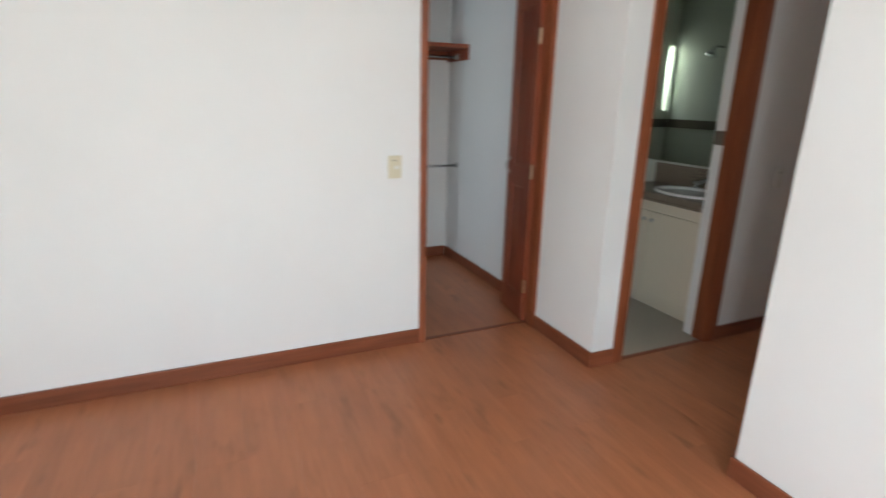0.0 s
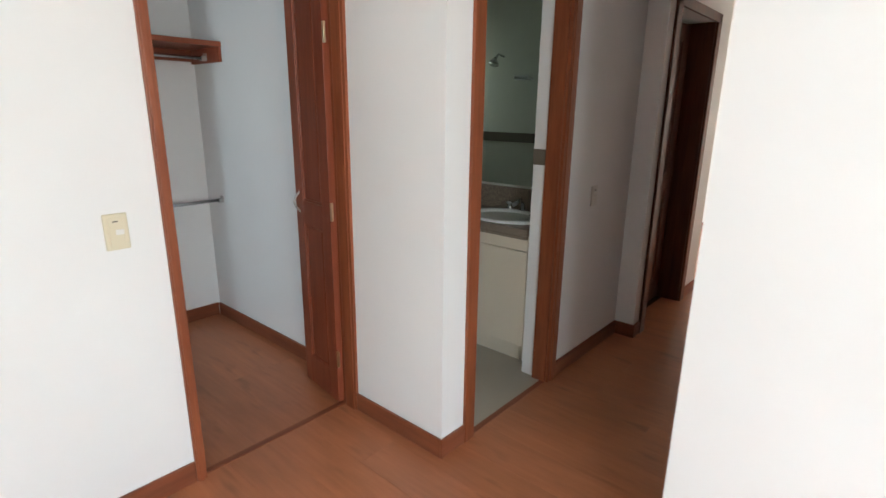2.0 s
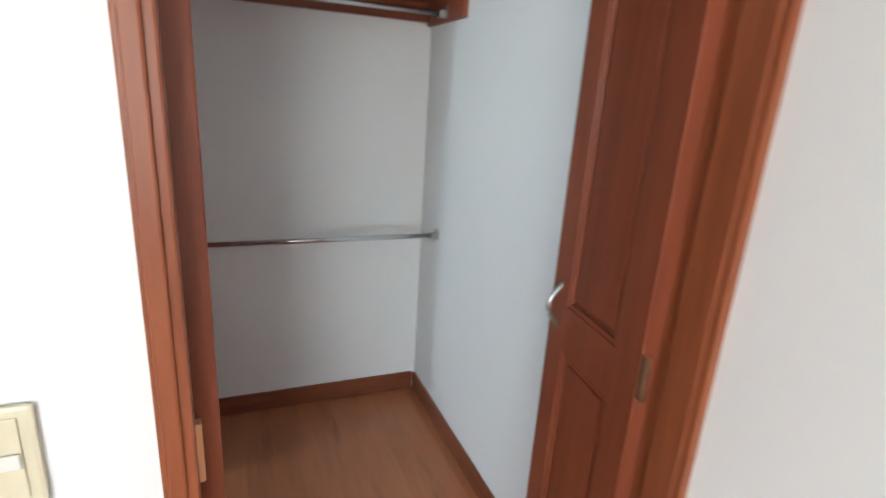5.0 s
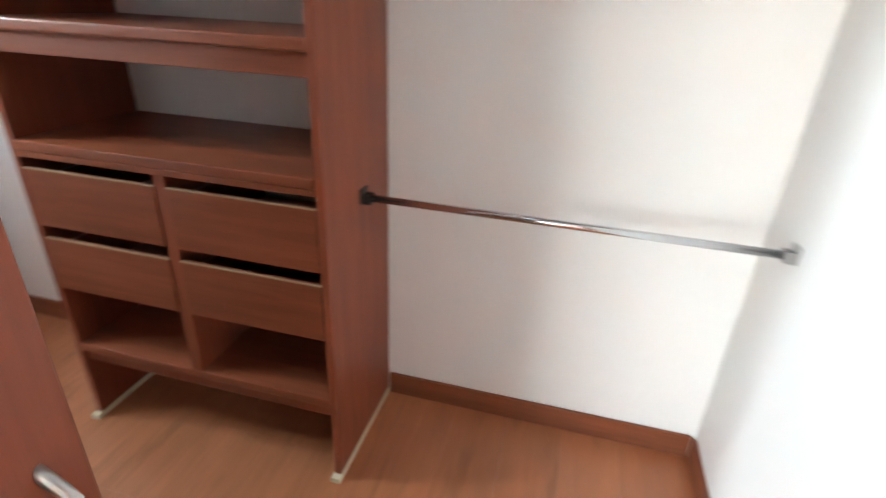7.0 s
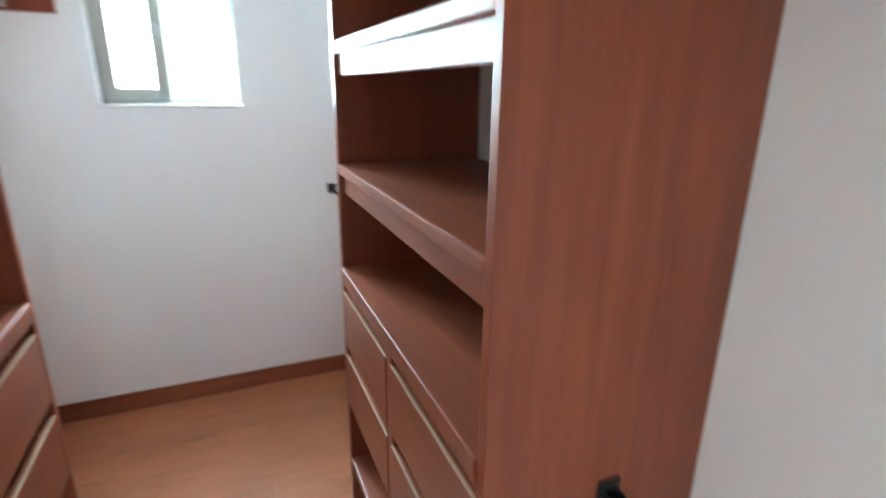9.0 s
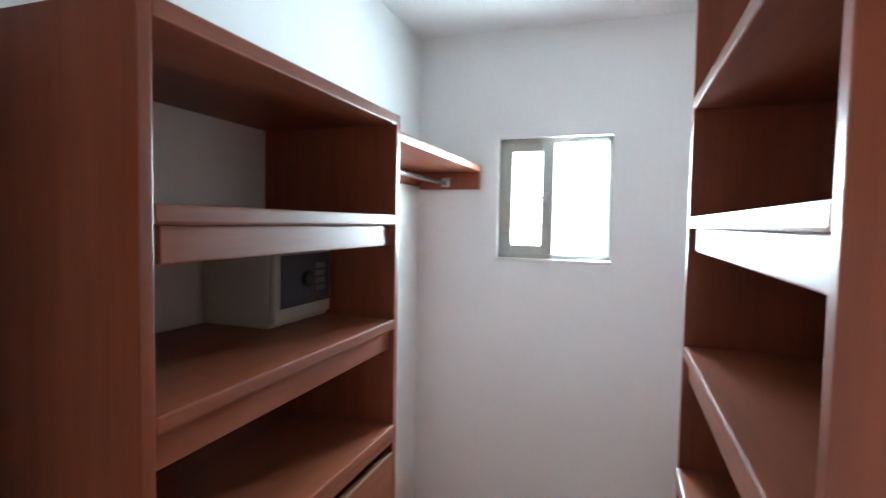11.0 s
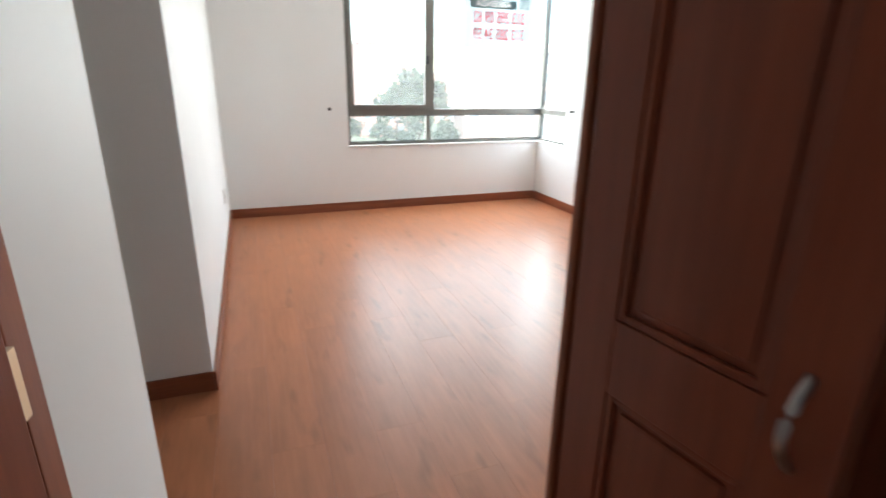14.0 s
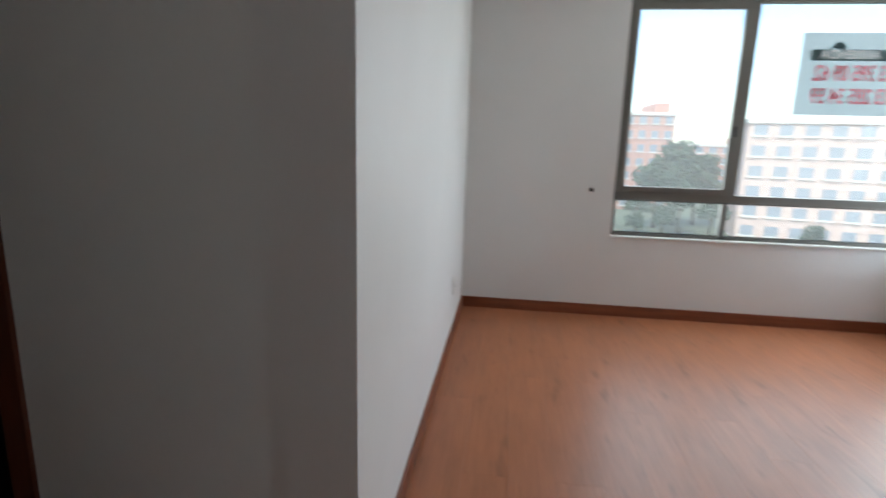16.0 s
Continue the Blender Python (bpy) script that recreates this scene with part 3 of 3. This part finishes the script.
def rod(label, x0, x1, y, z):
    r = base("closet_rod", (x0 + x1) / 2, y, z, label, "hanging rod", "closet rods")
    h = (x1 - x0) / 2
    tube("bar", [(-h + 0.004, 0, 0), (h - 0.004, 0, 0)], 0.0105, CHROME, r, 16)
    for a in (-1, 1):
        e = a * h
        xs = sorted((e, e - a * 0.005))
        cup = sorted((e - a * 0.005, e - a * 0.028))
        solid("bracket", [(xs[0], xs[1], -0.022, 0.022, -0.016, 0.028), (cup[0], cup[1], -0.016, 0.016, -0.016, -0.011), (cup[0], cup[1], -0.016, -0.011, -0.016, 0.012), (cup[0], cup[1], 0.011, 0.016, -0.016, 0.012)], BLACK if z < 1.3 and (x0 + x1) / 2 + e < CX1 - 0.05 else STEEL, r, 0.002)


rod("chrome hanging rod between shelf unit and wall", -0.185, CX1, 1.427, 0.863)
rod("chrome hanging rod under the hat shelf", -0.185, CX1 - 0.021, 1.42, 1.745)
rod("chrome hanging rod between shelf unit and wall", CX0, -1.115, 1.387, 1.008)
rod("chrome hanging rod under the hat shelf", CX0 + 0.021, -1.01, 0.21, 1.772)


def safe_box():
    s = base("safe", -0.885, 0.17, 1.315, "small beige steel safe with dark keypad front", "safe")
    w, d, h = 0.145, 0.105, 0.205
    solid("body", [(-w, w, -d, d - 0.012, 0, h)], SAFE, s, 0.006)
    solid("door", [(-w + 0.004, w - 0.004, d - 0.011, d, 0.012, h - 0.006)], SAFE, s, 0.004)
    solid("front_panel", [(-w + 0.05, w - 0.025, d, d + 0.004, 0.045, h - 0.03)], SAFE_PANEL, s, 0.002)
    k = lathe("knob", [(0.022, 0), (0.022, 0.012), (0.016, 0.018), (0.004, 0.019)], BLACK, s)
    k.matrix_local = pose(0.015, d + 0.004, 0.11, -90)
    for i in range(12):
        x, z = -0.065 + 0.016 * (i % 3), 0.075 + 0.02 * (i // 3)
        solid("key", [(x, x + 0.012, d + 0.004, d + 0.008, z, z + 0.014)], SAFE_KEY, s, 0.001)


safe_box()


# ---- bathroom ----
def vanity():
    v = base("vanity", 1.87, -0.09, 0, "cream lacquered bathroom vanity with brown granite top", "vanity")
    x0, x1, y0, y1 = -0.215, 0.225, -0.38, 0.42
    solid("body", [(x0 + 0.03, x1, y0, y1, 0.15, 0.80)], LACQUER, v, 0.003)
    solid("toe_support", [(x0 + 0.12, x1, y0, y1, 0, 0.15)], LACQUER, v)
    solid("rail", [(x0 + 0.008, x0 + 0.03, y0, y1, 0.715, 0.80)], LACQUER, v, 0.003)
    for a, b in ((y0 + 0.002, 0.018), (0.022, y1 - 0.002)):
        dd = solid("door", [(x0 + 0.01, x0 + 0.029, a, b, 0.15, 0.71)], LACQUER, v, 0.004)
    for y in (-0.015, 0.055):
        k = lathe("knob", [(0.005, 0), (0.005, 0.012), (0.013, 0.016), (0.013, 0.022), (0.006, 0.026)], STEEL, v)
        k.matrix_local = pose(x0 + 0.01, y, 0.655, 0, -90)
    solid("top", [(x0 - 0.01, x1, y0, y1, 0.80, 0.84), (x0 - 0.01, x0 + 0.012, y0, y1, 0.782, 0.80)], GRANITE, v, 0.004)
    solid("backsplash", [(x1 - 0.02, x1, y0, y1, 0.84, 0.985)], GRANITE, v, 0.003)
    bowl = lathe("basin", [(0.03, 0.79), (0.13, 0.80), (0.19, 0.835), (0.205, 0.853), (0.235, 0.858), (0.245, 0.85), (0.245, 0.841)], CERAMIC, v, 0.76, 1.0, 40)
    bowl.matrix_local = pose(-0.01, -0.1, 0.0)
    tube("tap", [(0.165, -0.1, 0.85), (0.165, -0.1, 0.90), (0.14, -0.1, 0.925), (0.06, -0.1, 0.905)], 0.013, CHROME, v)
    for y in (-0.2, 0.0):
        k = lathe("tap_handle", [(0.022, 0), (0.018, 0.02), (0.012, 0.035), (0.026, 0.045), (0.026, 0.055), (0.01, 0.06)], CHROME, v)
        k.matrix_local = pose(0.17, y, 0.845)
    c = solid("soap_tray", [(0.08, 0.14, -0.28, -0.2, 0.846, 0.862)], BLACK, v, 0.006)


vanity()
m = base("mirror", 2.097, 0.2, 1.0, "frameless mirror above the vanity", "mirror")
solid("glass", [(-0.006, 0, -0.66, 1.05, 0, 1.2)], MIRROR, m)
sh = base("shower_head", 1.006, 0.80, 1.90, "chrome shower head on a wall arm", "shower")
tube("arm", [(0, 0, 0), (0.08, 0, 0.01), (0.13, 0, -0.03)], 0.009, CHROME, sh)
hd = lathe("head", [(0.012, 0.03), (0.018, 0.01), (0.045, -0.02), (0.045, -0.03), (0.01, -0.031)], CHROME, sh)
hd.matrix_local = pose(0.135, 0, -0.045, 0, -25)
dish = base("soap_dish", 1.004, 0.56, 1.72, "white ceramic wall soap dish", "soap dish")
solid("dish", [(0, 0.09, -0.07, 0.07, -0.02, 0.0), (0.08, 0.09, -0.07, 0.07, 0, 0.02)], CERAMIC, dish, 0.008)


# ---- switches, outlets, small fittings ----
def plate(name, label, category, x, y, z, turn, w, h, mat, kind):
    """A wall plate facing its own -y."""
    p = base(name, x, y, z, label, category, "", turn)
    solid("cover", [(-w / 2, w / 2, -0.009, 0, -h / 2, h / 2)], mat, p, 0.005)
    if kind == "switch":
        solid("surround", [(-w * 0.3, w * 0.3, -0.011, -0.009, -h * 0.4, h * 0.4)], mat, p, 0.002)
        solid("rocker", [(-0.004, w * 0.28, -0.0155, -0.011, -0.010, 0.008)], PLATE, p, 0.002)
        solid("indicator", [(-0.010, 0.006, -0.0125, -0.011, h * 0.27, h * 0.27 + 0.004)], BLACK, p)
    elif kind == "outlet":
        for q in (-1, 1):
            solid("socket", [(q * w * 0.23 - 0.014, q * w * 0.23 + 0.014, -0.012, -0.009, -0.018, 0.018)], mat, p, 0.002)
            solid("slots", [(q * w * 0.23 - 0.007, q * w * 0.23 - 0.005, -0.0125, -0.012, -0.004, 0.006), (q * w * 0.23 + 0.005, q * w * 0.23 + 0.007, -0.0125, -0.012, -0.004, 0.006)], BLACK, p)
    return p


plate("light_switch", "cream plastic light switch on the white wall", "switch", -0.139, 0, 1.058, 0, 0.073, 0.122, CREAM, "switch")
plate("light_switch", "white plastic light switch in the hall", "switch", 2.056, YB, 1.0, 0, 0.07, 0.115, PLATE, "switch")
plate("power_outlet", "white plastic double power outlet above the skirting", "outlet", XW, -3.73, 0.295, 90, 0.115, 0.07, PLATE, "outlet")
plate("power_outlet", "white plastic double power outlet above the skirting", "outlet", XW, -3.485, 0.288, 90, 0.115, 0.07, PLATE, "outlet")
plate("wall_plate", "white blank plastic wall plate", "wall plate", XW, -3.43, 1.04, 90, 0.07, 0.115, PLATE, "blank")
plate("power_outlet", "white plastic power outlet above the skirting", "outlet", XR, -3.825, 0.377, -90, 0.07, 0.115, PLATE, "outlet")
plate("power_outlet", "white plastic power outlet on the far wall", "outlet", 6.45, -0.30, 0.33, -90, 0.115, 0.07, PLATE, "outlet")


def cord_cleat(x, y, z, turn):
    """Small chrome knob that holds a blind cord."""
    c = base("cord_cleat", x, y, z, "small dark chrome blind cord knob on the wall", "cord cleat", "cord cleats", turn)
    k = lathe("knob", [(0.015, 0), (0.015, 0.004), (0.006, 0.008), (0.006, 0.028), (0.014, 0.034), (0.014, 0.042), (0.004, 0.045)], DARK_KNOB, c)
    k.matrix_local = pose(0, 0, 0, 90)


cord_cleat(-0.248, YW, 1.014, 180)
cord_cleat(XW, -3.90, 1.012, 90)


# ---- rental sign hanging inside the window glass, read from outside ----
def text_mesh(name, words, size, mat, parent, x, z, bold=0.0):
    cu = bpy.data.curves.new(name, "FONT")
    cu.body, cu.size, cu.align_x, cu.align_y, cu.extrude, cu.offset = words, size, "CENTER", "CENTER", 0.0006, bold
    tmp = bpy.data.objects.new(name, cu)
    scene.collection.objects.link(tmp)
    bpy.context.view_layer.update()
    data = bpy.data.meshes.new_from_object(tmp.evaluated_get(bpy.context.evaluated_depsgraph_get()))
    bpy.data.objects.remove(tmp)
    data.materials.clear()
    data.materials.append(mat)
    ob = new(name, data)
    ob.parent = parent
    ob.matrix_local = pose(x, -0.0022, z, 90)
    return ob


def film_mat(name, color, through):
    """Thin printed film that lets daylight through."""
    m, nt, b = material(name, color, 0.5)
    b.inputs["Transmission Weight"].default_value = 0.0
    t, mix = nt.nodes.new("ShaderNodeBsdfTranslucent"), nt.nodes.new("ShaderNodeMixShader")
    t.inputs[0].default_value = (*color, 1)
    mix.inputs[0].default_value = through
    nt.links.new(b.outputs[0], mix.inputs[1])
    nt.links.new(t.outputs[0], mix.inputs[2])
    nt.links.new(mix.outputs[0], nt.nodes["Material Output"].inputs[0])
    return m


def rental_sign():
    s = base("rental_sign", -2.045, YW - 0.0705, 1.90, "pale rental sign with red phone numbers, seen from behind", "sign")
    pale = film_mat("sign_film", (0.40, 0.43, 0.44), 0.85)
    red, green = film_mat("sign_red", (0.80, 0.22, 0.27), 0.85), film_mat("sign_green", (0.34, 0.50, 0.52), 0.85)
    solid("sheet", [(-0.40, 0.40, -0.001, 0.001, -0.285, 0.285)], pale, s)
    # the print shows through the film, reversed
    solid("banner", [(-0.19, 0.33, 0.001, 0.0018, 0.095, 0.172)], green, s)
    letter = film_mat("sign_letter", (0.85, 0.88, 0.88), 0.25)
    solid("house_mark", [(-0.25, -0.235, 0.001, 0.0018, 0.10, 0.20), (-0.325, -0.31, 0.001, 0.0018, 0.10, 0.20), (-0.31, -0.25, 0.001, 0.0018, 0.19, 0.205), (-0.288, -0.272, 0.001, 0.0018, 0.12, 0.22)], green, s)
    solid("roof_mark", [(0.10, 0.20, 0.001, 0.0018, 0.178, 0.20), (0.12, 0.18, 0.001, 0.0018, 0.20, 0.22)], green, s)
    text_mesh("title", "ARRIENDA", 0.082, letter, s, 0.07, 0.135, 0.002).location.y = 0.0026
    for z, words in ((0.005, "313 395 09 62"), (-0.155, "313 285 34 59")):
        t = text_mesh("phone_number", words, 0.152, red, s, 0.0, z, 0.003)
        t.scale.x = 0.66
        t.location.y = 0.0018


rental_sign()


# ---- outside: ground, road, blocks of flats, trees ----
GZ = -11.0
ground_mat = paint("grass_ground", (0.12, 0.14, 0.09), 0.9, 0.5)
structure("ground", [(-900, 900, -1500, -6.5, GZ - 0.5, GZ)], ground_mat, "grassy ground far below the window")
structure("road", [(-300, 300, -62, -50, GZ, GZ + 0.02)], paint("asphalt", (0.06, 0.06, 0.06), 0.9, 0.3), "asphalt road below")
structure("pavement", [(-300, 300, -50, -47, GZ, GZ + 0.14), (-300, 300, -65, -62, GZ, GZ + 0.14)], paint("paving", (0.32, 0.31, 0.29), 0.9, 0.2), "pale pavement along the road")
BRICK = paint("brick_facade", (0.50, 0.29, 0.23), 0.9, 0.2)
PALE_BRICK = paint("pale_facade", (0.58, 0.43, 0.36), 0.9, 0.2)
PALE_TRIM = paint("facade_trim", (0.6, 0.57, 0.5), 0.9, 0.1)
DARK_GLASS = material("far_glass", (0.26, 0.28, 0.30), 0.15)[0]


def block(label, x, y, w, d, floors, bays, mat, turn=0):
    b = base("apartment_block", x, y, GZ, label, "building", "apartment blocks", turn)
    fh = 2.75
    h = floors * fh
    solid("wall", [(-w / 2, w / 2, -d / 2, d / 2, 0, h), (-w / 2 + 1, -w / 2 + 4, -d / 2 + 1, d / 2 - 1, h, h + 2.2)], mat, b)
    solid("roof", [(-w / 2 - 0.2, w / 2 + 0.2, -d / 2 - 0.2, d / 2 + 0.2, h - 0.25, h + 0.35)], PALE_TRIM, b)
    step = w / bays
    pane = mesh_of("window", [(-step * 0.28, step * 0.28, -0.06, 0.06, -0.7, 0.7)], DARK_GLASS)
    sill = mesh_of("sill", [(-step * 0.34, step * 0.34, -0.18, 0.18, -0.12, 0.12)], PALE_TRIM)
    for k in range(floors):
        for i in range(bays):
            xx = -w / 2 + step * (i + 0.5)
            o = new("window", pane)
            o.parent, o.location = b, (xx, d / 2, k * fh + 1.6)
            q = new("sill", sill)
            q.parent, q.location = b, (xx, d / 2, k * fh + 0.78)


block("pink brick apartment block across the road", -27, -118, 10, 14, 7, 4, BRICK)
block("pink brick apartment block beside another", -48, -150, 30, 14, 5, 9, BRICK)
block("pale brick apartment block with rows of windows", -51, -80, 36, 14, 6, 12, PALE_BRICK, -14)
block("pale brick apartment block with rows of windows", -96, -62, 26, 12, 7, 9, PALE_BRICK, -55)
block("pink brick apartment block in the distance", 22, -150, 26, 14, 6, 8, BRICK)

LEAF = paint("far_foliage", (0.085, 0.12, 0.075), 0.9, 0.5)
BARK = paint("bark", (0.10, 0.075, 0.05), 0.9, 0.3)


def tree(x, y, h, seed):
    rnd = random.Random(seed)
    t = base("tree", x, y, GZ, "broad dark green tree beyond the road", "tree", "trees")
    limbs = [tube("trunk", [(0, 0, 0), (0.1, 0, h * 0.25), (0, 0.1, h * 0.5)], h * 0.022, BARK, t, 7)]
    for k in range(4):
        a = k * 1.6 + rnd.random()
        tube("limb", [(0, 0.05, h * 0.42), (math.cos(a) * h * 0.14, math.sin(a) * h * 0.14, h * 0.6), (math.cos(a) * h * 0.22, math.sin(a) * h * 0.22, h * 0.78)], h * 0.010, BARK, t, 5)
    verts, faces = [], []
    for _ in range(900):
        a, e, r = rnd.uniform(0, math.tau), rnd.uniform(-0.5, 1.4), rnd.uniform(0.55, 1.0) ** 0.6
        lump = 1 + 0.28 * math.sin(3 * a + seed) + 0.2 * math.sin(5 * e + seed * 2)
        p = Vector((math.cos(a) * math.cos(e) * h * 0.30 * r * lump, math.sin(a) * math.cos(e) * h * 0.30 * r * lump, h * 0.66 + math.sin(e) * h * 0.30 * r * lump))
        s = h * rnd.uniform(0.03, 0.055)
        n = len(verts)
        for _k in range(4):
            verts.append(tuple(p + Vector((rnd.uniform(-s, s), rnd.uniform(-s, s), rnd.uniform(-s, s)))))
        faces += [(n, n + 1, n + 2), (n, n + 2, n + 3), (n + 1, n + 2, n + 3)]
    data = bpy.data.meshes.new("crown")
    data.from_pydata(verts, [], faces)
    data.materials.append(LEAF)
    c = new("crown", data)
    c.parent = t


for i, (x, y, h) in enumerate([(-23, -86, 11), (-27, -90, 13), (-31, -92, 12), (-25, -80, 8), (-19, -80, 6), (-21, -74, 5), (-15, -86, 6), (-28, -76, 6), (-36, -66, 4), (-17, -72, 4)]):
    tree(x, y, h, i)


def car(x, y, turn):
    c = base("car", x, y, GZ + 0.02, "white parked car at the road's edge", "car", "", turn)
    white = material("car_paint", (0.75, 0.75, 0.75), 0.3)[0]
    solid("body", [(-2.0, 2.0, -0.82, 0.82, 0.3, 0.85)], white, c, 0.12)
    solid("cabin", [(-1.1, 1.0, -0.72, 0.72, 0.8, 1.42)], DARK_GLASS, c, 0.2)
    solid("roof", [(-0.85, 0.75, -0.66, 0.66, 1.38, 1.45)], white, c, 0.03)
    for a in (-1.25, 1.25):
        for q in (-0.8, 0.8):
            w = lathe("wheel", [(0.05, -0.1), (0.32, -0.1), (0.32, 0.1), (0.05, 0.1)], BLACK, c, sides=16)
            w.matrix_local = pose(a, q, 0.32, 90)


car(-8.5, -52, 0)


# ---- laminate boards ----
def boards():
    floor_ob = bpy.data.objects["floor"]
    rnd = random.Random(5)
    width, length, gap = 0.192, 1.28, 0.0002
    cache = {}
    n = 0

    def lay(x0, x1, y0, y1):
        key = (round(x1 - x0, 3), round(y1 - y0, 3))
        if key not in cache:
            w, d = key
            cache[key] = mesh_of("board", [(-w / 2 + gap, w / 2 - gap, -d / 2 + gap, d / 2 - gap, -0.012, 0.0)], LAMINATE, 0.0004)
        o = new("board", cache[key])
        o.parent = floor_ob
        o.location = ((x0 + x1) / 2, (y0 + y1) / 2, 0)

    def strip(xa, xb, ya, yb, many=True):
        x = xa
        while x < xb - 0.01:
            x2 = min(x + width, xb)
            y = ya - (rnd.choice((0, 0.32, 0.64, 0.96)) if many else 0)
            while y < yb - 0.01:
                y2 = min(y + length, yb)
                if y2 > ya + 0.02:
                    lay(x, x2, max(y, ya), y2)
                y = y2
            x = x2

    edge = XW + 18 * width
    strip(XW, edge, YW, 0.0)
    strip(XW + 0.335, CX1, 0.0, CY1)
    strip(edge, 3.87, YH, YB, True)
    strip(3.87, 6.5, YH, -0.4, True)
    strip(3.87, 6.45, -0.4, 2.4, True)
    strip(6.5, 10.4, -3.0, 0.5, True)


boards()
